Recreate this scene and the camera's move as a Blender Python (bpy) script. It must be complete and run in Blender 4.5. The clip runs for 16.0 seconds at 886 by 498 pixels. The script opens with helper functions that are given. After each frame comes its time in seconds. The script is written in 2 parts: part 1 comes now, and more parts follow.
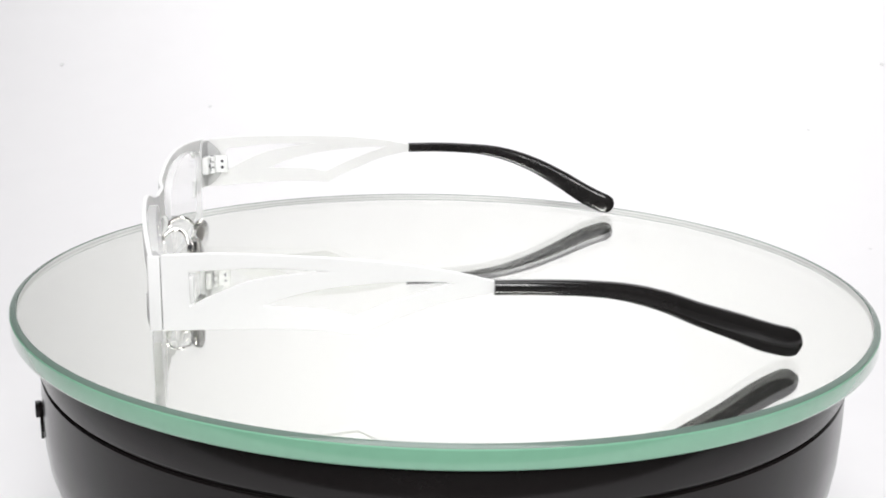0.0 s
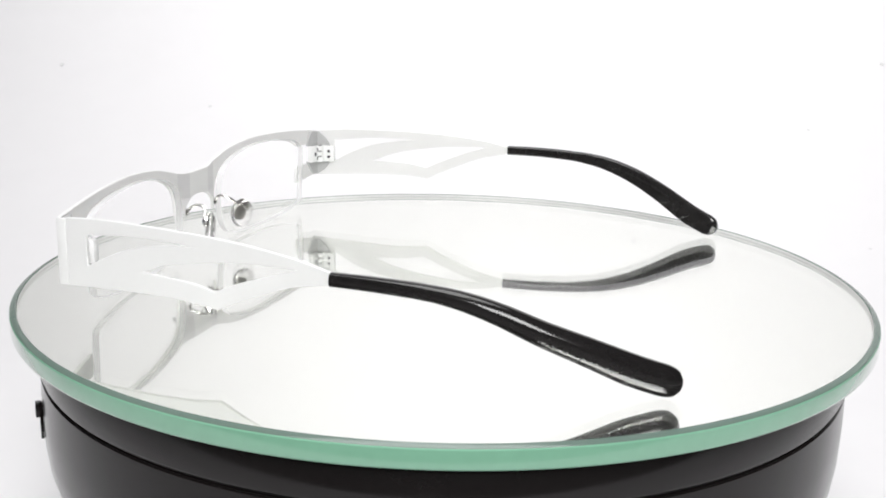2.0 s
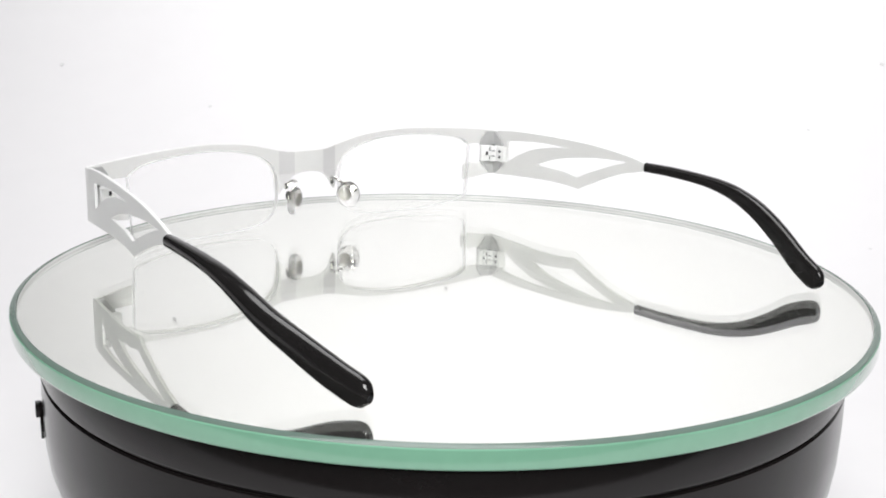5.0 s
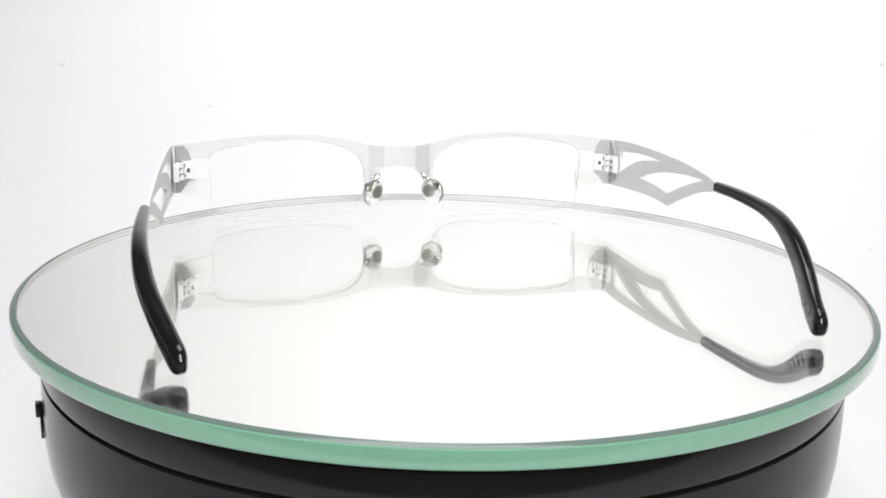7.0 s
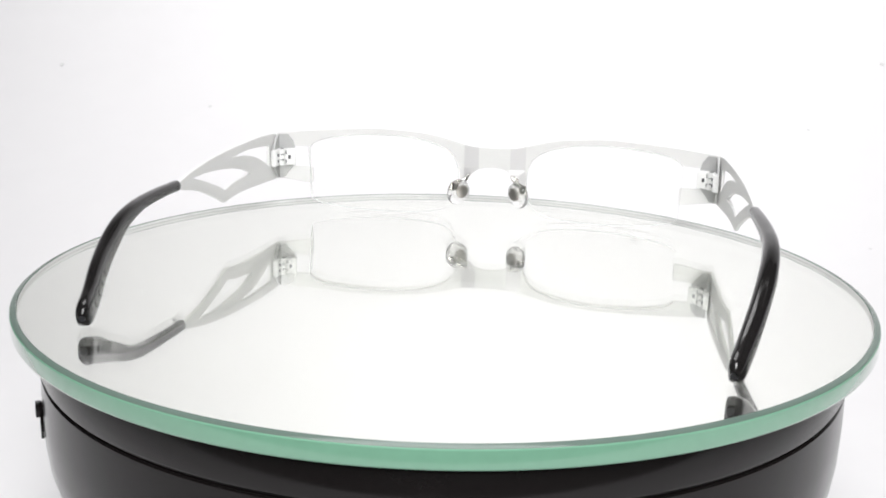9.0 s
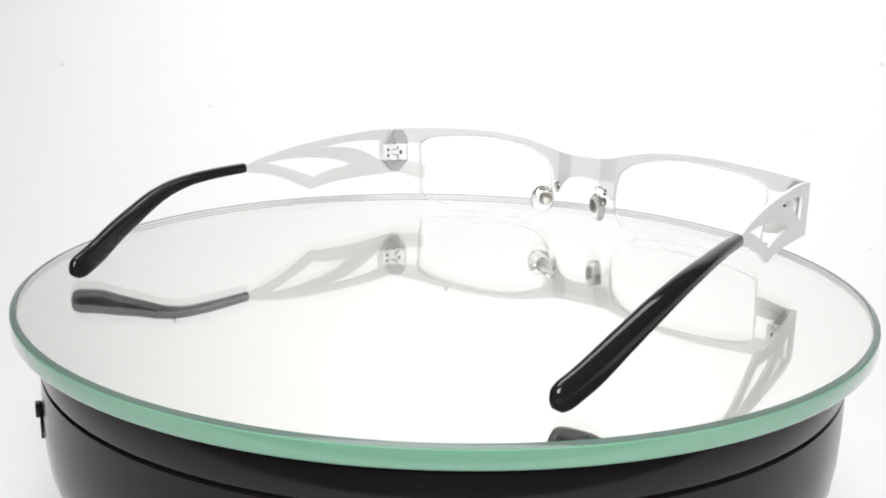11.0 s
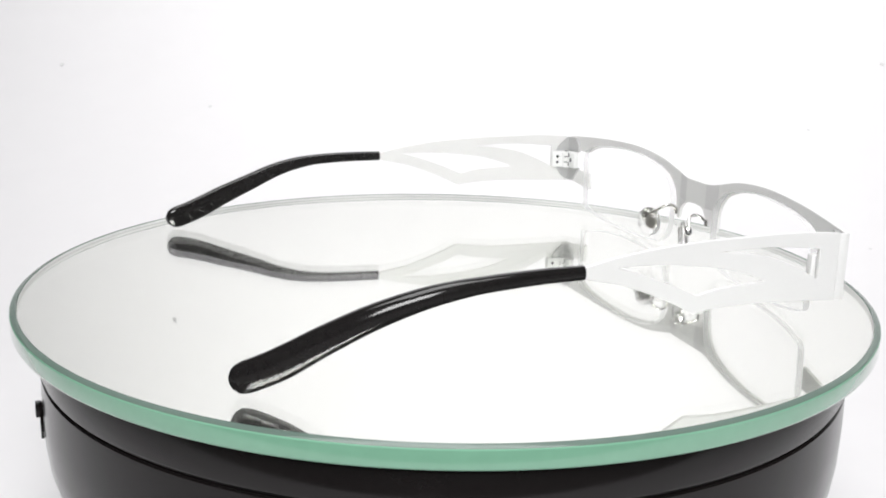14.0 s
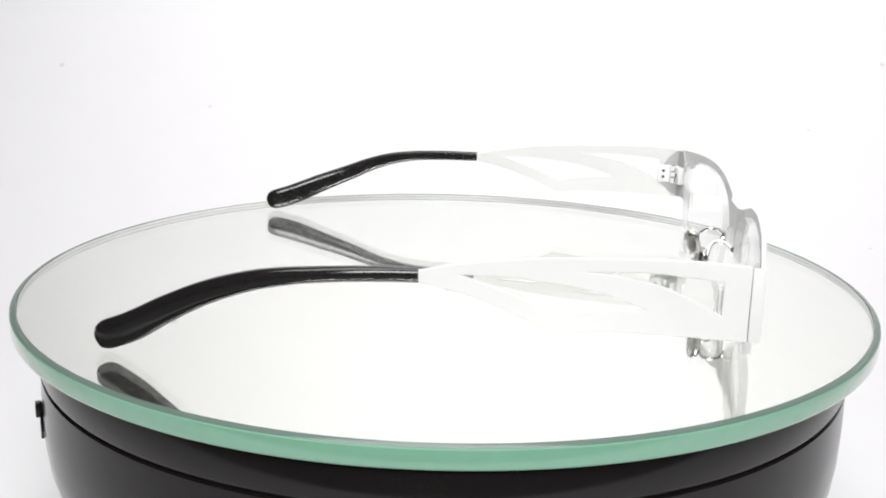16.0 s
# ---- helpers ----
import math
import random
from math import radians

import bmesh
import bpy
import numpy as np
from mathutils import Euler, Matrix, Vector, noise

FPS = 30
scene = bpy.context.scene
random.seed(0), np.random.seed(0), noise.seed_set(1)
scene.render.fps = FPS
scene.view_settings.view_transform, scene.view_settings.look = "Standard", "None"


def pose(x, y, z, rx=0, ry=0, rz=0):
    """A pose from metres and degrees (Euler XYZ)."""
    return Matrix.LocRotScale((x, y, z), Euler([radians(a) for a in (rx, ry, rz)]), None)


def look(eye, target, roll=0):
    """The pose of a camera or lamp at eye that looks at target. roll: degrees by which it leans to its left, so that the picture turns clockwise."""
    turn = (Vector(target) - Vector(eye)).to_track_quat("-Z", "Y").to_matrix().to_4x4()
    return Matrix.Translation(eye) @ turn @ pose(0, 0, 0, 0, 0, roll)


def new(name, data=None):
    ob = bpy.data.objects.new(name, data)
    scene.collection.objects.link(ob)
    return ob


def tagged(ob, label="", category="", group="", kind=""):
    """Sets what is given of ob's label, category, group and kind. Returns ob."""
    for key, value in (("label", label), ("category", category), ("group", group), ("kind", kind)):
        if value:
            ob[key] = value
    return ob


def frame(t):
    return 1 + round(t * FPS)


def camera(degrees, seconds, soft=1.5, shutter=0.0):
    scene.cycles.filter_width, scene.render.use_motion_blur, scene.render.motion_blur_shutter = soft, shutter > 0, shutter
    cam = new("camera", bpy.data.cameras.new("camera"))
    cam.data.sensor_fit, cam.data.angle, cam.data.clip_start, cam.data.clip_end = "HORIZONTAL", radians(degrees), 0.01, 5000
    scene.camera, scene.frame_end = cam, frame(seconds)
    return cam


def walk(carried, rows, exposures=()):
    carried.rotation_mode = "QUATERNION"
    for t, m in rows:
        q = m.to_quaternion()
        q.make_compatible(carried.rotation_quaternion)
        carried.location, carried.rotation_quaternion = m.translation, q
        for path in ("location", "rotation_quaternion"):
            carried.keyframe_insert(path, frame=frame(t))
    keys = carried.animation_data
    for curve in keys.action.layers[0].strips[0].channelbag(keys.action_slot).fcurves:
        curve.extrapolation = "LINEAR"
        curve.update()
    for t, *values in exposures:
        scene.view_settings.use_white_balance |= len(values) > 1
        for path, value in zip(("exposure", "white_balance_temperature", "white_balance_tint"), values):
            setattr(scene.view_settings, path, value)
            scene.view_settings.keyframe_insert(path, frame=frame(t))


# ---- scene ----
from mathutils.geometry import delaunay_2d_cdt

MM = 0.001
TURN = 12.123          # degrees a second, clockwise from above
YAW = 1.58             # how the eyeglasses lie on the disc at 8 s
SHIFT = 0.0008         # their middle beside the axis
LIFT = 0.0             # metres

cam = camera(43.69, 16.0, soft=1.9)
EYE = Vector((0.0, -0.26351, 0.07412))


def camera_pose(eye, pitch, yaw, roll):
    """Pitch and yaw (to the right) in degrees; roll turns the picture's top to the left."""
    return pose(*eye, 0, 0, -yaw) @ pose(0, 0, 0, 90 + pitch) @ pose(0, 0, 0, 0, 0, roll)


view = camera_pose(EYE, -14.38, -0.21, 1.34)
walk(cam, [(0, view), (16, view)])

# ---- light: a white paper sweep and three softboxes in a dim studio ----
world = bpy.data.worlds.new("studio")
scene.world = world
world.use_nodes = True
world.node_tree.nodes["Background"].inputs[0].default_value = (0.95, 0.92, 1.0, 1)
world.node_tree.nodes["Background"].inputs[1].default_value = 0.25
scene.view_settings.exposure = 0.0


def softbox(name, eye, target, wide, high, watts, colour=(1, 1, 1)):
    lamp = bpy.data.lights.new(name, "AREA")
    lamp.shape, lamp.size, lamp.size_y, lamp.energy, lamp.color = "RECTANGLE", wide, high, watts, colour
    ob = new(name, lamp)
    ob.matrix_world = look(eye, target)
    return ob


softbox("softbox_top", (-0.05, 0.05, 0.80), (-0.02, 0.02, 0), 0.55, 0.45, 3.8)
softbox("softbox_front", (0.04, -0.56, 0.38), (0, 0, 0.0), 0.30, 0.30, 4.0)
softbox("softbox_back", (0.37, 0.17, 0.60), (0.37, 0.75, 0.36), 2.1, 0.25, 6.6)


# ---- materials ----
def material(name):
    m = bpy.data.materials.new(name)
    m.use_nodes = True
    return m, m.node_tree.nodes, m.node_tree.links, m.node_tree.nodes["Principled BSDF"]


def surface(name, colour, rough=0.4, metal=0.0, coat=0.0, vary=0.06, scale=400.0, bump=0.0, spec=0.5, rough_vary=0.06):
    """A painted or moulded surface: slight unevenness of colour and gloss at two scales, fine relief."""
    m, n, l, p = material(name)
    tex = n.new("ShaderNodeTexCoord")
    fine, broad = n.new("ShaderNodeTexNoise"), n.new("ShaderNodeTexNoise")
    fine.inputs["Scale"].default_value, broad.inputs["Scale"].default_value = scale * 6, scale * 0.35
    fine.inputs["Detail"].default_value = 4
    for t in (fine, broad):
        l.new(tex.outputs["Object"], t.inputs["Vector"])
    add = n.new("ShaderNodeMath")
    add.operation = "ADD"
    l.new(fine.outputs["Fac"], add.inputs[0])
    l.new(broad.outputs["Fac"], add.inputs[1])
    ramp = n.new("ShaderNodeMapRange")
    ramp.inputs["From Min"].default_value, ramp.inputs["From Max"].default_value = 0.6, 1.4
    ramp.inputs["To Min"].default_value, ramp.inputs["To Max"].default_value = 1 - vary, 1 + vary
    l.new(add.outputs[0], ramp.inputs["Value"])
    mul = n.new("ShaderNodeVectorMath")
    mul.operation = "SCALE"
    mul.inputs[0].default_value = colour
    l.new(ramp.outputs[0], mul.inputs["Scale"])
    l.new(mul.outputs[0], p.inputs["Base Color"])
    gloss = n.new("ShaderNodeMapRange")
    gloss.inputs["From Min"].default_value, gloss.inputs["From Max"].default_value = 0.3, 0.7
    gloss.inputs["To Min"].default_value, gloss.inputs["To Max"].default_value = max(rough - rough_vary, 0.02), rough + rough_vary
    l.new(broad.outputs["Fac"], gloss.inputs["Value"])
    l.new(gloss.outputs[0], p.inputs["Roughness"])
    p.inputs["Metallic"].default_value = metal
    p.inputs["Coat Weight"].default_value = coat
    p.inputs["Specular IOR Level"].default_value = spec
    if bump:
        b = n.new("ShaderNodeBump")
        b.inputs["Strength"].default_value, b.inputs["Distance"].default_value = bump, 0.0001
        l.new(fine.outputs["Fac"], b.inputs["Height"])
        l.new(b.outputs[0], p.inputs["Normal"])
    return m


def sheet_glass(name, tint=(0.99, 0.995, 0.985), low=0.04, high=1.0):
    """The clear top of the mirror-backed glass: light goes straight through but for the gloss of its surface."""
    m, n, l, p = material(name)
    n.remove(p)
    through_it, gloss, mix, facing = n.new("ShaderNodeBsdfTransparent"), n.new("ShaderNodeBsdfGlossy"), n.new("ShaderNodeMixShader"), n.new("ShaderNodeLayerWeight")
    power, fres = n.new("ShaderNodeMath"), n.new("ShaderNodeMapRange")
    power.operation = "POWER"
    power.inputs[1].default_value = 5.0
    facing.inputs[0].default_value = 0.5
    fres.inputs["To Min"].default_value, fres.inputs["To Max"].default_value = low, high
    l.new(facing.outputs["Facing"], power.inputs[0])
    l.new(power.outputs[0], fres.inputs["Value"])
    through_it.inputs[0].default_value = (*tint, 1)
    gloss.inputs["Roughness"].default_value = 0.0
    l.new(fres.outputs[0], mix.inputs[0])
    l.new(through_it.outputs[0], mix.inputs[1])
    l.new(gloss.outputs[0], mix.inputs[2])
    l.new(mix.outputs[0], n["Material Output"].inputs[0])
    return m


def frosted(name, colour, see, rough=0.35):
    """Ground glass: partly clear, partly scattering."""
    m, n, l, p = material(name)
    p.inputs["Base Color"].default_value = (*colour, 1)
    p.inputs["Roughness"].default_value = rough
    grain, amount, mix, clear_part = n.new("ShaderNodeTexNoise"), n.new("ShaderNodeMapRange"), n.new("ShaderNodeMixShader"), n.new("ShaderNodeBsdfTransparent")
    grain.inputs["Scale"].default_value = 900
    amount.inputs["To Min"].default_value, amount.inputs["To Max"].default_value = see - 0.15, see + 0.15
    l.new(grain.outputs["Fac"], amount.inputs["Value"])
    l.new(amount.outputs[0], mix.inputs[0])
    l.new(p.outputs[0], mix.inputs[1])
    l.new(clear_part.outputs[0], mix.inputs[2])
    l.new(mix.outputs[0], n["Material Output"].inputs[0])
    return m


def brushed(name, colour, rough, metal):
    """Satin metal with fine streaks along its length."""
    m = surface(name, colour, rough, metal=metal, vary=0.02, scale=300)
    n, l, p = m.node_tree.nodes, m.node_tree.links, m.node_tree.nodes["Principled BSDF"]
    where, stretch, streak, relief = n.new("ShaderNodeTexCoord"), n.new("ShaderNodeMapping"), n.new("ShaderNodeTexNoise"), n.new("ShaderNodeBump")
    stretch.inputs["Scale"].default_value = (250, 250, 6000)
    streak.inputs["Scale"].default_value, streak.inputs["Detail"].default_value = 1.0, 3.0
    relief.inputs["Strength"].default_value, relief.inputs["Distance"].default_value = 0.12, 0.0001
    l.new(where.outputs["Object"], stretch.inputs["Vector"])
    l.new(stretch.outputs[0], streak.inputs["Vector"])
    l.new(streak.outputs["Fac"], relief.inputs["Height"])
    l.new(relief.outputs[0], p.inputs["Normal"])
    return m


def silicone(name):
    m, n, l, p = material(name)
    p.inputs["Transmission Weight"].default_value, p.inputs["IOR"].default_value, p.inputs["Roughness"].default_value = 1, 1.43, 0.02
    p.inputs["Base Color"].default_value = (0.97, 0.97, 0.95, 1)
    mix, straight = n.new("ShaderNodeMixShader"), n.new("ShaderNodeBsdfTransparent")
    mix.inputs[0].default_value = 0.28
    l.new(p.outputs[0], mix.inputs[1])
    l.new(straight.outputs[0], mix.inputs[2])
    l.new(mix.outputs[0], n["Material Output"].inputs[0])
    return m


FABRIC = surface("white_paper", (0.869, 0.857, 0.872), 0.9, vary=0.012, scale=8, spec=0.1)
WHITE = surface("white_lacquer", (0.92, 0.92, 0.915), 0.36, metal=0.0, vary=0.015, scale=300, bump=0.03)
SILVER = brushed("brushed_silver_metal", (0.82, 0.815, 0.81), 0.50, 0.08)
DARKER_SILVER = brushed("darker_brushed_silver", (0.72, 0.71, 0.715), 0.45, 0.15)
STEEL = surface("polished_steel", (0.82, 0.81, 0.79), 0.14, metal=1.0, vary=0.04, scale=500)
BLACK = surface("black_acetate", (0.015, 0.014, 0.014), 0.12, vary=0.2, scale=150, spec=0.5, rough_vary=0.015, bump=0.008)
BASE = surface("black_plastic", (0.0085, 0.0068, 0.0068), 0.16, vary=0.3, scale=120, bump=0.02, spec=0.28, rough_vary=0.05)
GROOVE = surface("black_rubber", (0.006, 0.006, 0.006), 0.6, vary=0.1)
RIM = surface("green_glass_edge", (0.21, 0.46, 0.315), 0.20, coat=0.9, vary=0.05, scale=60, rough_vary=0.05)
CHAMFER = frosted("ground_glass_edge", (0.15, 0.22, 0.185), 0.15, 0.10)
EDGE_LINER = frosted("pale_edge_liner", (0.93, 0.94, 0.93), 0.15)
LENS_EDGE = frosted("ground_lens_edge", (0.74, 0.74, 0.745), 0.58)
MIRROR = surface("silvered_backing", (0.96, 0.965, 0.94), 0.028, metal=0.97, vary=0.01, scale=20, rough_vary=0.0)
SHEET = sheet_glass("clear_sheet_glass", high=0.75)
LENS = sheet_glass("coated_clear_lens", (0.998, 0.998, 0.998), 0.007, 0.3)
PAD = silicone("clear_silicone")
BARE = surface("brushed_grey_metal", (0.50, 0.50, 0.50), 0.45, metal=0.2, vary=0.08, scale=600)
SCREW = surface("dark_screw_steel", (0.10, 0.10, 0.11), 0.3, metal=1.0, vary=0.1)
PAD_PLATE = surface("dull_grey_steel", (0.42, 0.41, 0.39), 0.32, metal=0.7, vary=0.08, scale=500)
MARK = surface("grey_speck", (0.22, 0.22, 0.22), 0.9, vary=0.2, scale=300, spec=0.1)
FAINT = surface("pale_speck", (0.72, 0.72, 0.725), 0.9, vary=0.1, scale=300, spec=0.1)
WALL = surface("grey_paint", (0.16, 0.155, 0.155), 0.8, vary=0.05, scale=6)


# ---- mesh helpers ----
def mesh_object(name, bm, mat, parent=None, label="", smooth=35):
    me = bpy.data.meshes.new(name)
    bmesh.ops.recalc_face_normals(bm, faces=bm.faces)
    bm.to_mesh(me)
    bm.free()
    me.materials.append(mat)
    if smooth:
        for f in me.polygons:
            f.use_smooth = True
        me.set_sharp_from_angle(angle=radians(smooth))
    ob = new(name, me)
    if parent:
        ob.parent = parent
    return tagged(ob, label)


part = mesh_object


def bevelled(ob, width, segments=2):
    b = ob.modifiers.new("bevel", "BEVEL")
    b.width, b.segments, b.limit_method, b.angle_limit = width, segments, "ANGLE", radians(40)
    return ob


def spline(points, step=1.0, closed=False):
    """Catmull-Rom through the points."""
    pts = [Vector(p) for p in points]
    out, n = [], len(pts)
    for i in range(n if closed else n - 1):
        a, b = pts[i], pts[(i + 1) % n]
        p = pts[i - 1] if (closed or i) else a * 2 - b
        q = pts[(i + 2) % n] if (closed or i + 2 < n) else b * 2 - a
        k = max(1, round((b - a).length / step))
        for j in range(k):
            t = j / k
            out.append(0.5 * ((2 * a) + (b - p) * t + (2 * p - 5 * a + 4 * b - q) * t * t + (3 * a - p - 3 * b + q) * t ** 3))
    return out if closed else out + [pts[-1]]


def inside(p, ring):
    hit = False
    for a, b in zip(ring, ring[1:] + ring[:1]):
        if (a[1] > p[1]) != (b[1] > p[1]) and p[0] < (b[0] - a[0]) * (p[1] - a[1]) / (b[1] - a[1]) + a[0]:
            hit = not hit
    return hit


def plate(rings, front, back, folds=()):
    """A bent plate: the first ring is its outline, the others are cut out; front and back give each point's place on its two faces; folds are lines along which it bends."""
    verts, edges = [], []
    for ring in rings:
        k = len(verts)
        verts += [Vector((p[0], p[1])) for p in ring]
        edges += [(k + i, k + (i + 1) % len(ring)) for i in range(len(ring))]
    for line in folds:
        k = len(verts)
        verts += [Vector(p) for p in line]
        edges += [(k + i, k + i + 1) for i in range(len(line) - 1)]
    pts, eds, tris, _, _, _ = delaunay_2d_cdt(verts, edges, [], 0, 1e-5)
    bm = bmesh.new()
    fa = [bm.verts.new(front(p)) for p in pts]
    ba = [bm.verts.new(back(p)) for p in pts]
    count = {}
    for t in tris:
        c = sum((pts[i] for i in t), Vector((0, 0))) / len(t)
        if inside(c, list(rings[0])) and not any(inside(c, list(r)) for r in rings[1:]):
            bm.faces.new([fa[i] for i in t])
            bm.faces.new([ba[i] for i in reversed(t)]).material_index = 1
            for i, j in zip(t, t[1:] + t[:1]):
                count[(i, j)] = count.get((i, j), 0) + 1
    for i, j in count:
        if (j, i) not in count:
            bm.faces.new([fa[j], fa[i], ba[i], ba[j]])
    bmesh.ops.delete(bm, geom=[v for v in bm.verts if not v.link_faces], context="VERTS")
    return bm


def sweep(points, size, sides=14, power=2.6, cap=True, section=None):
    """A bar along points; size(i) gives its half width (sideways) and half height there; section(i) may give its outline, a ring of (sideways, up) with as many points as sides."""
    bm, rings, n = bmesh.new(), [], len(points)
    for i, p in enumerate(points):
        d = (points[min(i + 1, n - 1)] - points[max(i - 1, 0)]).normalized()
        side = Vector((d.y, -d.x, 0))
        side = side.normalized() if side.length > 1e-6 else Vector((1, 0, 0))
        up = side.cross(d)
        w, h = size(i)
        ring = []
        if section:
            rings.append([bm.verts.new(p + side * (w * c) + up * (h * v)) for c, v in section(i)])
            continue
        for k in range(sides):
            a = 2 * math.pi * k / sides
            c, s = math.cos(a), math.sin(a)
            ring.append(bm.verts.new(p + side * (w * math.copysign(abs(c) ** (2 / power), c)) + up * (h * math.copysign(abs(s) ** (2 / power), s))))
        rings.append(ring)
    for a, b in zip(rings, rings[1:]):
        for k in range(sides):
            bm.faces.new([a[k], a[(k + 1) % sides], b[(k + 1) % sides], b[k]])
    if cap:
        bm.faces.new(rings[0])
        bm.faces.new(rings[-1])
    return bm


def lathe(profile, sides=256):
    bm, rings = bmesh.new(), []
    for r, z in profile:
        if r < 1e-9:
            rings.append([bm.verts.new((0, 0, z))])
        else:
            rings.append([bm.verts.new((r * math.cos(2 * math.pi * k / sides), r * math.sin(2 * math.pi * k / sides), z)) for k in range(sides)])
    for a, b in zip(rings, rings[1:]):
        for k in range(sides):
            j = (k + 1) % sides
            if len(a) == 1:
                bm.faces.new([a[0], b[k], b[j]])
            elif len(b) == 1:
                bm.faces.new([a[k], a[j], b[0]])
            else:
                bm.faces.new([a[k], a[j], b[j], b[k]])
    return bm


def block(bm, m, size, bevel=0.0):
    made = bmesh.ops.create_cube(bm, size=1, matrix=m @ Matrix.Diagonal((*size, 1)))
    if bevel:
        edges = {e for v in made["verts"] for e in v.link_edges}
        bmesh.ops.bevel(bm, geom=list(edges), offset=bevel, segments=2, affect="EDGES", profile=0.5)
    return bm


def rod(bm, m, radius, length, sides=16):
    bmesh.ops.create_cone(bm, cap_ends=True, segments=sides, radius1=radius, radius2=radius, depth=length, matrix=m)
    return bm


# ---- the studio ----
FLOOR = -0.075


def studio():
    """A seamless white sweep (table, curved rise, back) in a dim room."""
    left, right, back, front, high, bend = -0.90, 1.10, 0.75, -0.175, 1.0, 0.60
    line = [(front, FLOOR)] + [(back - bend + bend * math.sin(a), FLOOR + bend - bend * math.cos(a)) for a in (math.pi / 2 * i / 40 for i in range(41))] + [(back, high)]
    bm = bmesh.new()
    rows = [[bm.verts.new((x, y, z)) for x in (left, right)] for y, z in line]
    for a, b in zip(rows, rows[1:]):
        bm.faces.new([a[0], a[1], b[1], b[0]])
    ob = mesh_object("backdrop", bm, FABRIC, smooth=60)
    ob.modifiers.new("solid", "SOLIDIFY").thickness = -0.003
    tagged(ob, "seamless white paper sweep under and behind the turntable", "backdrop", kind="structure")
    def paper(y):
        return FLOOR + bend - math.sqrt(bend ** 2 - (y - back + bend) ** 2)

    # specks added on the paper, some mirrored in the disc: across, depth, size in millimetres
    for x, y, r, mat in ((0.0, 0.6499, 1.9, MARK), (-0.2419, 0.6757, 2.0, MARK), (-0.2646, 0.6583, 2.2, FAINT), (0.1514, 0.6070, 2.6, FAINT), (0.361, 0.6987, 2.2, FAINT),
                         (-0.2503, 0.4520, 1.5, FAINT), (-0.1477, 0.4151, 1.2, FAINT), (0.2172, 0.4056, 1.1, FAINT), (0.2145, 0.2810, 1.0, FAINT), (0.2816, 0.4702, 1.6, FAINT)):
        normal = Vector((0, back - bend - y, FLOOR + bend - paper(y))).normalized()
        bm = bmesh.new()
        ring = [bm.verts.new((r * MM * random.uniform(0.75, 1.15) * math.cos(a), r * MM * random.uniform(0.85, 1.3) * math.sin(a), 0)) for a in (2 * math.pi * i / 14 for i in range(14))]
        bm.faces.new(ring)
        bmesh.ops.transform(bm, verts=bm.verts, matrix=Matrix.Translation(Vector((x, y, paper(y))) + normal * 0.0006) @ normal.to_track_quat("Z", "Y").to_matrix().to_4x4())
        part("speck", bm, mat, ob, "small grey speck added on the paper", 0)
    for name, where, size in (("wall_south", (0, -1.65, 0.6), (3.6, 0.1, 2.6)), ("wall_north", (0, 1.25, 0.6), (3.6, 0.1, 2.6)),
                              ("wall_west", (-1.85, -0.2, 0.6), (0.1, 3.0, 2.6)), ("wall_east", (1.85, -0.2, 0.6), (0.1, 3.0, 2.6))):
        tagged(mesh_object(name, block(bmesh.new(), pose(*where), size), WALL, smooth=0), "dim grey painted studio wall", "wall", kind="structure")
    tagged(mesh_object("ceiling", block(bmesh.new(), pose(0, -0.2, 1.95), (3.8, 3.2, 0.1)), WALL, smooth=0), "dim grey painted studio ceiling", "ceiling", kind="structure")
    tagged(mesh_object("floor", block(bmesh.new(), pose(0, -0.2, FLOOR - 0.0535), (3.8, 3.2, 0.1)), WALL, smooth=0), "dim grey studio table top", "floor", kind="structure")


studio()


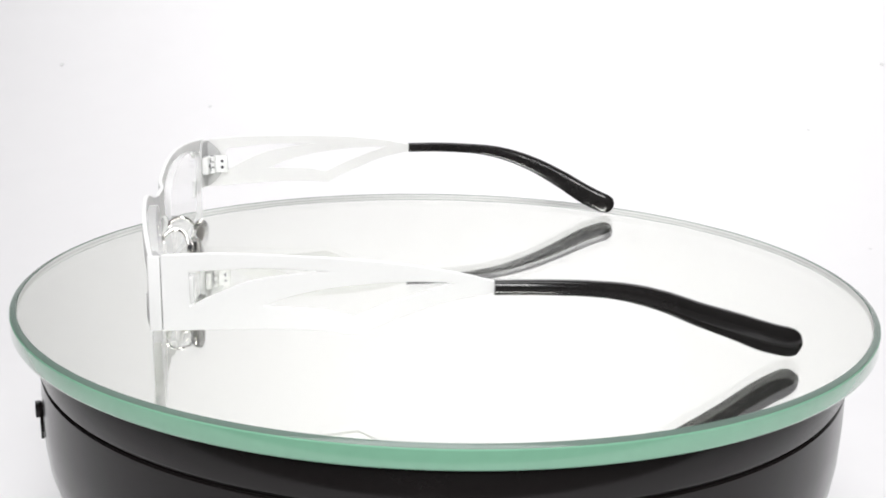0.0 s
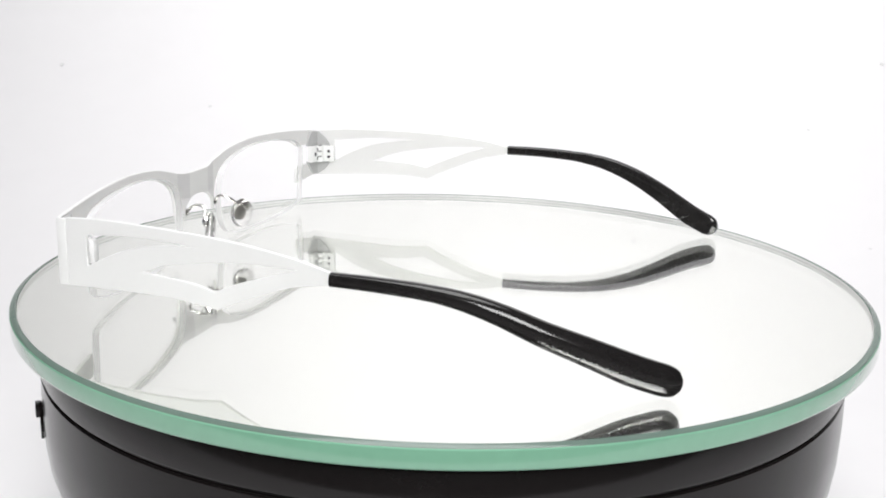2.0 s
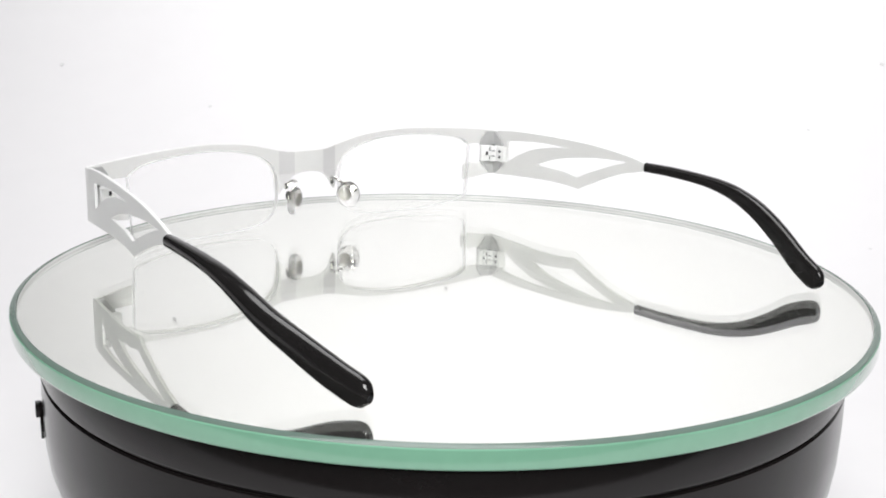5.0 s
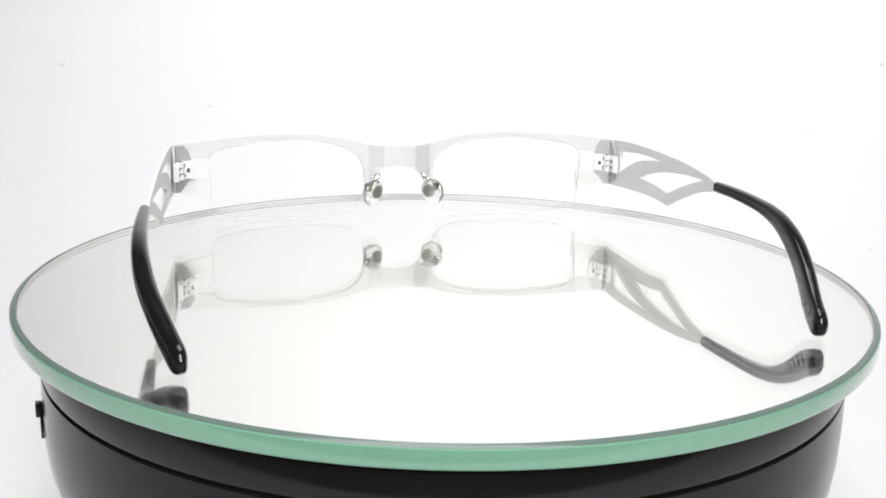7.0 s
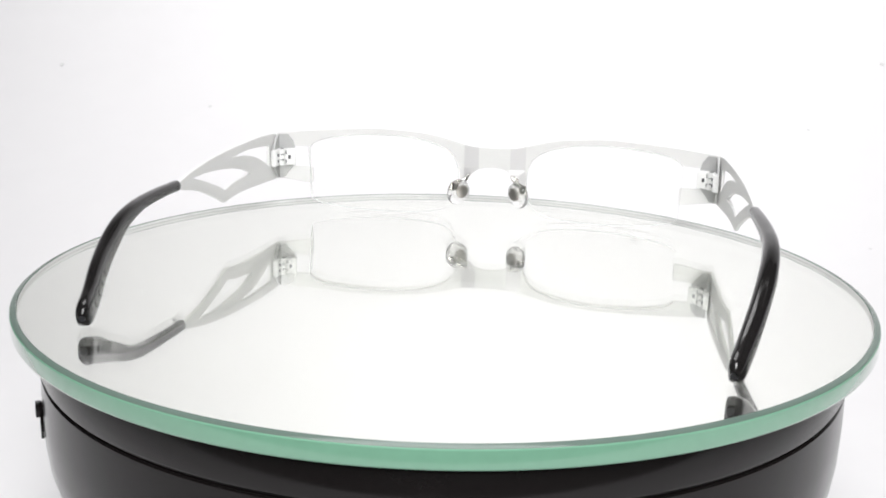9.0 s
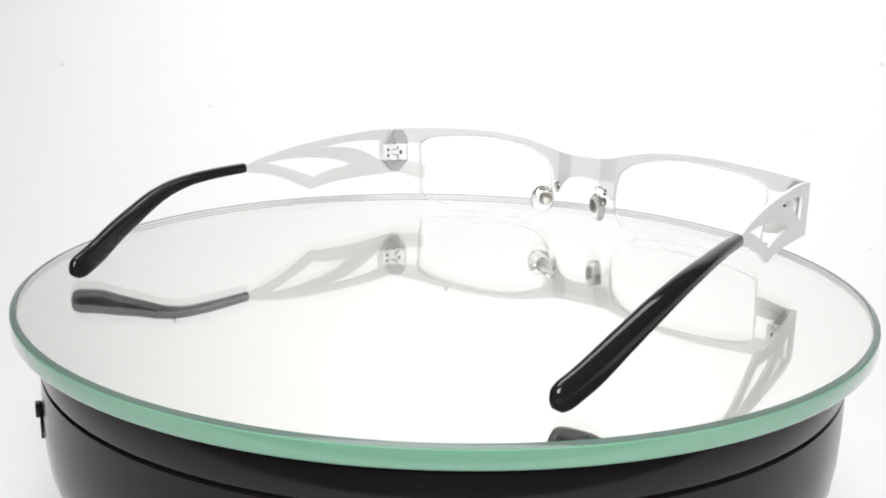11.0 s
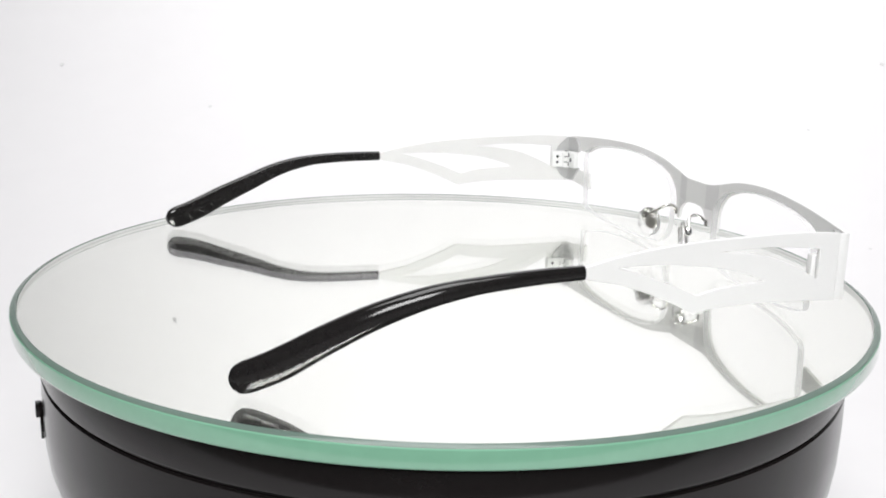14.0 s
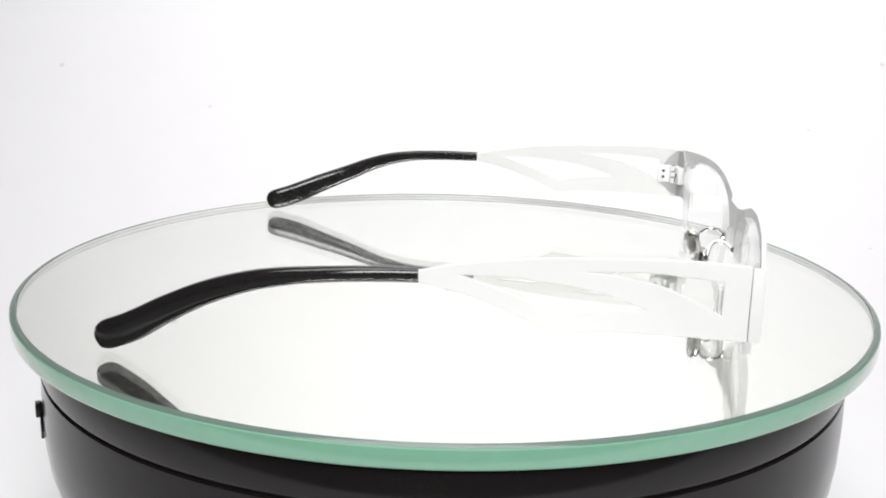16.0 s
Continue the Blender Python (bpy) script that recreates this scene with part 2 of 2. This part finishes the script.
# ---- the turntable ----
def turntable():
    base = tagged(new("turntable_base"), "round black plastic motor base under the glass", "turntable")
    base.location = (-0.0003, 0, FLOOR)
    h = -FLOOR
    arc = [(0.0952, h - 0.0149), (0.0954, h - 0.0152), (0.0955, h - 0.024), (0.0953, h - 0.031), (0.0947, h - 0.0360), (0.0938, h - 0.0392), (0.0925, h - 0.0420), (0.0908, h - 0.0446), (0.0886, h - 0.0470), (0.0860, h - 0.0492), (0.0830, h - 0.0513), (0.0806, h - 0.0540), (0.0788, h - 0.0600), (0.0780, 0.0006), (0.0775, 0.0), (0, 0.0)]
    part("body", lathe([(0, h - 0.0148), (0.0950, h - 0.0148)] + arc), BASE, base, "glossy black moulded body", 30)
    part("seam", lathe([(0, h - 0.0139), (0.0946, h - 0.0139), (0.0946, h - 0.0149), (0, h - 0.0149)]), GROOVE, base, "dark recessed seam", 30)
    part("cap", lathe([(0, h - 0.0050), (0.0935, h - 0.0050), (0.0945, h - 0.0054), (0.0951, h - 0.0062), (0.0954, h - 0.0075), (0.0956, h - 0.0135), (0.0954, h - 0.0140), (0, h - 0.0140)]), BASE, base, "glossy black cap ring", 30)
    a = math.atan2(-0.347, -0.893)
    turn = pose(0, 0, 0, 0, 0, math.degrees(a))
    bm = block(bmesh.new(), turn @ pose(0.09625, 0, h - 0.0235), (0.0014, 0.0030, 0.0031), 0.0003)
    rod(bm, turn @ pose(0.0958, 0, h - 0.0232) @ pose(0, 0, 0, 0, 90), 0.0012, 0.0018)
    part("knob", bm, BASE, base, "small square black knob", 30)
    bm = block(bmesh.new(), turn @ pose(0.09575, 0, h - 0.0275), (0.0007, 0.0036, 0.0052), 0.0003)
    part("switch_plate", bm, BASE, base, "", 30)
    return base


def glass_disc():
    disc = tagged(new("glass_disc"), "round mirror-backed glass plate with green edge", "glass plate")
    disc.location = (-0.00015, 0, -0.005)
    top = 0.005
    part("clear_top", lathe([(0, top), (0.0996, top)]), SHEET, disc, "clear polished glass surface", 0)
    part("mirror_backing", lathe([(0, top - 0.0010), (0.1001, top - 0.0010)]), MIRROR, disc, "silvered reflecting layer", 0)
    part("arris", lathe([(0.0996, top), (0.1000, top - 0.00010), (0.1008, top - 0.00050)]), CHAMFER, disc, "grey-green ground arris", 60)
    # added pale ring hides the green; its colour stands in for bright clear glass
    part("edge_liner", lathe([(0.0994, top - 0.0002), (0.0994, top - 0.00088)]), EDGE_LINER, disc, "pale liner ring added inside the clear edge", 60)
    part("backing_edge", lathe([(0.0994, top - 0.00088), (0.0994, top - 0.00099)]), BARE, disc, "thin grey edge of the silvering", 60)
    part("rim", lathe([(0.1008, top - 0.00050), (0.1010, top - 0.0007), (0.1010, 0.0012), (0.1008, 0.0008), (0.1002, 0.0004), (0.0940, 0.0), (0, 0.0)]), RIM, disc, "pale green polished glass rim", 30)
    return disc


base = turntable()
disc = glass_disc()


# ---- the eyeglasses ----
CREASE = 4.8           # where the bridge bends into the legs beside it (millimetres)
NOSE = 0.5             # the bridge's middle


def bow(x, z=22.0):
    """How far forward the front lies at x and z (millimetres): a shallow curve; the bridge is set back a little, and more so at the feet of its legs."""
    u = min(max((abs(x - NOSE) - CREASE) / 4.6, 0.0), 1.0)
    low = min(max((14.8 - z) / 3.0, 0.0), 1.0)
    return 69.9 - 6.4 * (abs(x) / 66.9) ** 2.0 - (1.0 + 1.5 * low) * (1 - u)


def on_front(x, z, back=0.0):
    return Vector((x, bow(x, z) - back, z)) * MM


def front_ring():
    top = spline([(0, 21.2), (7, 21.4), (12, 22.6), (20, 24.4), (32, 25.4), (45, 25.1), (57, 24.2), (66.9, 23.2)], 1.2)
    outer = [(66.9, 9.2)]
    prong = spline([(64, 9.2), (60, 8.5), (56.8, 8.0)], 1.0) + [Vector((55.6, 8.0)), Vector((55.6, 12.6)), Vector((56.2, 13.2)), Vector((63.4, 13.2)), Vector((63.4, 19.3)), Vector((57.0, 19.3))]
    lens = spline([(56.0, 19.5), (54.2, 20.7), (50, 21.9), (42, 22.9), (32, 23.3), (23, 22.4), (16, 20.5), (12.2, 17.8), (10.7, 15.0), (10.3, 11.6), (9.7, 9.2)], 0.8)
    arch = spline([(8.9, 9.2), (7.8, 10.9), (6.6, 12.6), (4.8, 14.2), (2.5, 14.9), (0, 15.1)], 0.8)
    half = [Vector(p) for p in [*top, *map(Vector, outer), *prong, *lens, *arch]]
    return half + [Vector((-p.x, p.y)) for p in reversed(half) if p.x > 1e-6]


def front_frame(parent):
    bm = plate([front_ring()], lambda p: on_front(p.x, p.y), lambda p: on_front(p.x, p.y, 0.9),
               [[(NOSE + s * w, 9.0), (NOSE + s * w, 12.0), (NOSE + s * w, 14.8), (NOSE + s * w, 18.0), (NOSE + s * w, 26.0)] for s in (-1, 1) for w in (CREASE, CREASE + 4.6)])
    ob = part("front_frame", bm, WHITE, parent, "white lacquered metal browline front, brushed silver behind", 14)
    ob.data.materials.append(SILVER)
    ob.data.materials.append(DARKER_SILVER)
    for f in ob.data.polygons:               # back faces behind the bridge's legs take the darker metal
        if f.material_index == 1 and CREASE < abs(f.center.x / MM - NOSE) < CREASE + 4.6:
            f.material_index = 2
    return bevelled(ob, 0.00012, 1)


def lens(parent, s):
    ring = spline([(10.6, 14.5), (10.5, 8.5), (11.6, 4.6), (15, 1.6), (22, 0.4), (32, 0.06), (42, 0.5), (50, 1.6), (54.6, 2.7)], 1.5)
    ring += spline([(55.6, 3.8), (55.9, 10), (56.3, 19.0)], 2.0)
    ring += spline([(55.4, 20.2), (53.8, 21.3), (50, 22.4), (42, 23.4), (32, 23.7), (23, 22.9), (15.6, 20.8), (11.8, 18.0)], 1.5)
    ring = [Vector((s * p.x, p.y)) for p in ring]
    bm = plate([ring], lambda p: on_front(p.x, p.y, 1.0), lambda p: on_front(p.x, p.y, 2.7))
    ob = part("lens", bm, LENS, parent, "clear rimless lens", 40)
    ob.data.materials.append(LENS_EDGE)
    for f in ob.data.polygons:
        f.material_index = int(len(f.vertices) == 4)
    ob.visible_shadow = False
    return ob


def side_x(y):
    """The outer face of a temple: how far out it stands at y."""
    return 67.0 + (63.5 - y) * 0.083


# the tip's section: outward and up, as shares of its half width and half height
TIP_RING = [tuple(p) for p in spline([(-0.22, 1.0), (0.12, 0.98), (0.48, 0.85), (0.78, 0.60), (0.95, 0.30), (1.0, -0.08), (0.97, -0.5), (0.72, -0.88), (0.15, -1.0), (-0.55, -0.98), (-0.88, -0.86), (-0.97, -0.55), (-0.97, 0.0), (-0.90, 0.5), (-0.72, 0.82), (-0.48, 0.96)], 0.15, closed=True)]


def temple(parent, s, rise, bend):
    """rise: how far the rear end of the white arm is lifted (millimetres); bend: the run of the black tip."""
    def lift(y):
        return rise * (62 - y) / 60

    top = spline([(61.3, 23.3), (52, 23.7), (40, 23.4), (28, 22.8), (17.5, 21.8), (8, 20.3), (3, 19.1), (0, 18.5), (-3, 18.2)], 1.5)
    rear = spline([(-3, 17.3), (0, 17.0), (4.5, 16.1), (10.5, 14.9), (17.5, 12.4), (22.5, 10.3), (26.2, 8.5)], 1.2)
    low = spline([(27.0, 8.5), (32, 9.2), (39.5, 9.6), (50, 9.5), (61.3, 9.2)], 1.5)
    slot = spline([(56.4, 20.2), (50, 20.7), (42, 21.0), (31.4, 20.5)], 1.0)[:-1] + spline([(31.4, 20.5), (37, 20.1), (42, 19.4), (46, 18.5), (49.5, 17.2), (53, 15.6), (56.4, 13.8)], 1.0)
    gap = spline([(43.5, 14.0), (38.5, 15.8), (33.5, 17.0), (27, 17.9), (18, 18.6), (8.9, 18.5)], 1.0)[:-1]
    gap += spline([(8.9, 18.5), (13.5, 17.2), (17.5, 15.8), (22.5, 14.0), (26.8, 12.1)], 1.0) + spline([(27.5, 12.1), (32, 13.1), (37.5, 13.6), (43.5, 14.0)], 1.0)[:-1]
    rings = [top + rear + low, slot, gap]
    face = lambda d: (lambda p: Vector((s * (side_x(p.x) - d), p.x, p.y + lift(p.x))) * MM)
    arm = part("temple", plate(rings, face(0), face(0.9)), WHITE, parent, "white lacquered metal temple with cut-out curves", 40)
    arm.data.materials.append(SILVER)
    bevelled(arm, 0.00012, 1)

    # the black end tip: a bar that thickens, bows out, bends down and ends rounded
    path = [Vector((s * x, y, z)) * MM for x, y, z in spline(bend, 0.9)]
    n = len(path)
    along = [0.0]
    for a, b in zip(path, path[1:]):
        along.append(along[-1] + (b - a).length * 1000)

    def size(i):
        u = along[i] / along[-1]
        w = 1.25 + 0.75 * min(u / 0.55, 1) - 0.32 * max(0, (u - 0.6) / 0.4)
        h = 1.36 + 0.10 * min(u / 0.3, 1) + 1.5 * max(0, min((u - 0.3) / 0.55, 1))
        left = along[-1] - along[i]
        if left < 3.6:
            k = math.sqrt(max(0.0, 1 - ((3.6 - left) / 3.6) ** 2))
            w, h = w * (0.50 + 0.50 * k), h * (0.40 + 0.60 * k)
        return w * MM, h * MM

    def section(i):
        """Round where the arm enters; further back a rounded crest along the top, a slope to the outer face and a flat inner face."""
        t = min(max((along[i] / along[-1] - 0.05) / 0.3, 0.0), 1.0)
        ring = []
        for o, v in TIP_RING:
            a = math.atan2(v, o)
            c, q = math.cos(a), math.sin(a)
            r = (abs(c) ** 2.6 + abs(q) ** 2.6) ** (-1 / 2.6)
            ring.append((-s * (o * t + r * c * (1 - t)), v * t + r * q * (1 - t)))
        return ring

    part("temple_tip", sweep(path, size, len(TIP_RING), section=section), BLACK, arm, "glossy black acetate end tip", 32)
    # raised chevrons on the inner side near the end
    for k in range(4):
        i = n - 7 - 4 * k
        p, d = path[i], (path[i + 1] - path[i - 1]).normalized()
        side = Vector((d.y, -d.x, 0)).normalized() * -s
        up = Vector((0, -d.z, d.y)).normalized()
        up = up if up.z > 0 else -up
        w, h = size(i)
        pts = [p + side * w * o + up * h * v + d * (e * MM) for o, v, e in ((-0.60, 0.74, -1.5), (-0.84, 0.45, -0.5), (-0.99, 0.05, 0.3), (-0.99, -0.30, -0.5), (-0.88, -0.66, -1.6))]
        part("grip_ridge", sweep(pts, lambda i: (0.00020, 0.00020), 6, 2), BLACK, arm, "", 50)
    d = (path[-1] - path[-3]).normalized()
    bm = rod(bmesh.new(), Matrix.Translation(path[-1] + d * -0.0002) @ d.to_track_quat("Z", "Y").to_matrix().to_4x4(), 0.00075, 0.0006, 20)
    part("core_end", bm, SCREW, arm, "bare metal end of the tip's core", 30)
    return arm


def hinge(parent, s):
    """Hinge leaves, knuckles and the mitred corner on the inner side."""
    bm = bmesh.new()
    block(bm, pose(s * 62.0 * MM, 61.75 * MM, 16.3 * MM, 0, 0, -12 * s), (3.4 * MM, 1.7 * MM, 4.9 * MM), 0.00025)
    block(bm, pose(s * 65.2 * MM, 57.9 * MM, 16.3 * MM), (1.7 * MM, 4.2 * MM, 4.9 * MM), 0.00025)
    leaf = part("hinge", bm, WHITE, parent, "white metal hinge with small screws", 35)
    for z, r, high in ((14.55, 1.15, 1.5), (16.3, 1.05, 1.3), (18.05, 1.15, 1.5)):
        bm = rod(bmesh.new(), pose(s * 64.1 * MM, 60.3 * MM, z * MM), r * MM, high * MM, 20)
        part("knuckle", bm, WHITE, leaf, "", 35)
    bm = rod(bmesh.new(), pose(s * 64.1 * MM, 60.3 * MM, 16.3 * MM), 0.6 * MM, 5.2 * MM, 12)
    part("pin", bm, SCREW, leaf, "dark steel hinge pin", 35)
    for z in (14.9, 17.7):                      # solid dark blocks stand in for shaded slits beside the middle knuckle
        bm = block(bmesh.new(), pose(s * 63.0 * MM, 60.75 * MM, z * MM, 0, 0, -12 * s), (0.45 * MM, 0.5 * MM, 1.1 * MM))
        part("slit_block", bm, SCREW, leaf, "dark block for the shade in a knuckle slit", 35)
    bm = block(bmesh.new(), pose(s * 61.9 * MM, 60.87 * MM, 16.3 * MM, 0, 0, -12 * s), (0.75 * MM, 0.4 * MM, 1.1 * MM), 0.0001)
    part("screw", bm, SCREW, leaf, "dark steel screw", 35)
    for z in (17.2, 15.4):
        part("screw", rod(bmesh.new(), pose(s * 64.3 * MM, 57.4 * MM, z * MM, 0, 90, 0), 0.42 * MM, 0.4 * MM, 12), SCREW, leaf, "dark steel screw", 35)
    # bare corner plates above and below the hinge: one leg on the front, one on the temple
    for levels in (((23.0, 63.0, 61.4), (20.9, 61.5, 59.0), (18.8, 61.0, 57.6)), ((9.7, 64.1, 61.4), (11.2, 63.1, 59.4), (13.8, 61.0, 57.6))):
        bm, rows = bmesh.new(), []
        for z, x, y in levels:
            ring = ((66.15, 62.55), (x, bow(x) - 0.85), (x, bow(x) - 1.55), (65.3, 61.6), (65.5, y), (66.15, y))
            rows.append([bm.verts.new(Vector((s * px, py, z)) * MM) for px, py in ring])
        for a, b in zip(rows, rows[1:]):
            for i in range(6):
                bm.faces.new([a[i], a[(i + 1) % 6], b[(i + 1) % 6], b[i]])
        bm.faces.new(rows[0]), bm.faces.new(rows[-1])
        part("corner_plate", bm, BARE, leaf, "bare grey metal corner", 20)
    # the outer fold that joins front and temple
    bm = block(bmesh.new(), pose(s * 66.6 * MM, 62.55 * MM, 16.1 * MM, 0, 0, 0), (0.9 * MM, 2.2 * MM, 13.9 * MM), 0.0002)
    part("corner_fold", bm, WHITE, leaf, "", 35)
    return leaf


def nose_pad(parent, s):
    c = Vector((s * 9.0, 60.2, 8.7)) * MM
    turn = pose(0, 0, 0, 0, -12 * s, 0) @ pose(0, 0, 0, 0, 0, -28 * s)

    def oval(size, shift=(0, 0, 0), u=24, v=14):
        bm = bmesh.new()
        bmesh.ops.create_uvsphere(bm, u_segments=u, v_segments=v, radius=1)
        bmesh.ops.transform(bm, verts=bm.verts, matrix=Matrix.Translation(c) @ turn @ pose(*[k * MM for k in shift]) @ Matrix.Diagonal((*[k * MM for k in size], 1)))
        return bm

    bm = oval((3.5, 1.5, 4.0), u=14, v=9)
    for v in bm.verts:                       # a cushion with a flatter back and a moulded step round the plate, as cast silicone has
        q = (Matrix.Translation(c) @ turn).inverted() @ v.co
        d = math.hypot(q.x / 0.0035, q.z / 0.0040)
        q.y *= (1.0 if q.y < 0 else 0.7) + 0.22 * math.exp(-((d - 0.62) / 0.12) ** 2)
        v.co = Matrix.Translation(c) @ turn @ q
    pad = part("nose_pad", bm, PAD, parent, "clear silicone nose pad on a steel arm", 0)
    part("pad_core", oval((1.85, 0.35, 2.0), (-0.9 * s, -0.5, 0.5), 20, 10), PAD_PLATE, pad, "small steel pad plate", 60)
    path = spline([(s * 7.6, 67.3, 11.9), (s * 6.8, 65.7, 13.3), (s * 6.4, 63.8, 13.5), (s * 7.3, 62.3, 12.6), (s * 9.0, 61.6, 11.2), (s * 10.2, 61.2, 10.2)], 0.4)
    part("pad_arm", sweep([p * MM for p in path], lambda i: (0.00038, 0.00038), 12, 2), STEEL, pad, "bent steel wire arm", 60)
    bm = block(bmesh.new(), Matrix.Translation(c) @ turn @ pose(1.5 * s * MM, 0.9 * MM, 1.4 * MM), (2.2 * MM, 1.5 * MM, 2.4 * MM), 0.0004)
    part("pad_box", bm, STEEL, pad, "small polished steel pad box", 35)
    bm = rod(bmesh.new(), Matrix.Translation(c) @ turn @ pose(1.5 * s * MM, 1.7 * MM, 1.4 * MM, 90), 0.6 * MM, 0.5 * MM, 14)
    part("pad_screw", bm, SCREW, pad, "dark screw", 35)
    # the foot by which the arm is fixed to the leg of the front
    bm = block(bmesh.new(), pose(s * 7.7 * MM, 67.2 * MM, 11.7 * MM), (1.0 * MM, 0.8 * MM, 1.8 * MM), 0.0002)
    part("arm_foot", bm, STEEL, pad, "", 35)
    return pad


# the two black tips: out, back and height in millimetres
BEND_A = ((72.3, 1.9, 17.8), (72.6, -7, 17.75), (72.8, -16, 17.4), (72.75, -23, 16.5), (72.4, -30, 14.6), (71.3, -38, 11.4), (69.4, -46, 8.3), (67.0, -54, 5.0), (64.8, -61.9, 2.6))
BEND_B = ((71.5, 1.8, 20.1), (72.2, -7, 20.1), (72.8, -16, 19.7), (73.0, -23, 19.0), (72.6, -30, 17.5), (71.4, -38, 14.6), (69.5, -46, 10.5), (67.1, -54, 5.8), (64.8, -61.8, 2.45))


def eyeglasses():
    g = tagged(new("eyeglasses"), "white metal half-rim eyeglasses with black tips, unfolded on the glass", "eyeglasses")
    front_frame(g)
    for s, rise, bend in ((-1, 0.05, BEND_A), (1, 2.3, BEND_B)):
        lens(g, s)
        temple(g, s, rise, bend)
        hinge(g, s)
        nose_pad(g, s)
    return g


glasses = eyeglasses()


def motions():
    rows_disc, rows_glasses = [], []
    for i in range(33):
        t = i * 0.5
        a = -TURN * (t - 8)
        spin = pose(0, 0, 0, 0, 0, a)
        rows_disc.append((t, pose(-0.00015, 0, -0.005, 0, 0, a)))
        rows_glasses.append((t, spin @ pose(0, 0, 0, 0, 0, YAW) @ pose(SHIFT, 0, LIFT)))
    walk(disc, rows_disc)
    walk(glasses, rows_glasses)


motions()
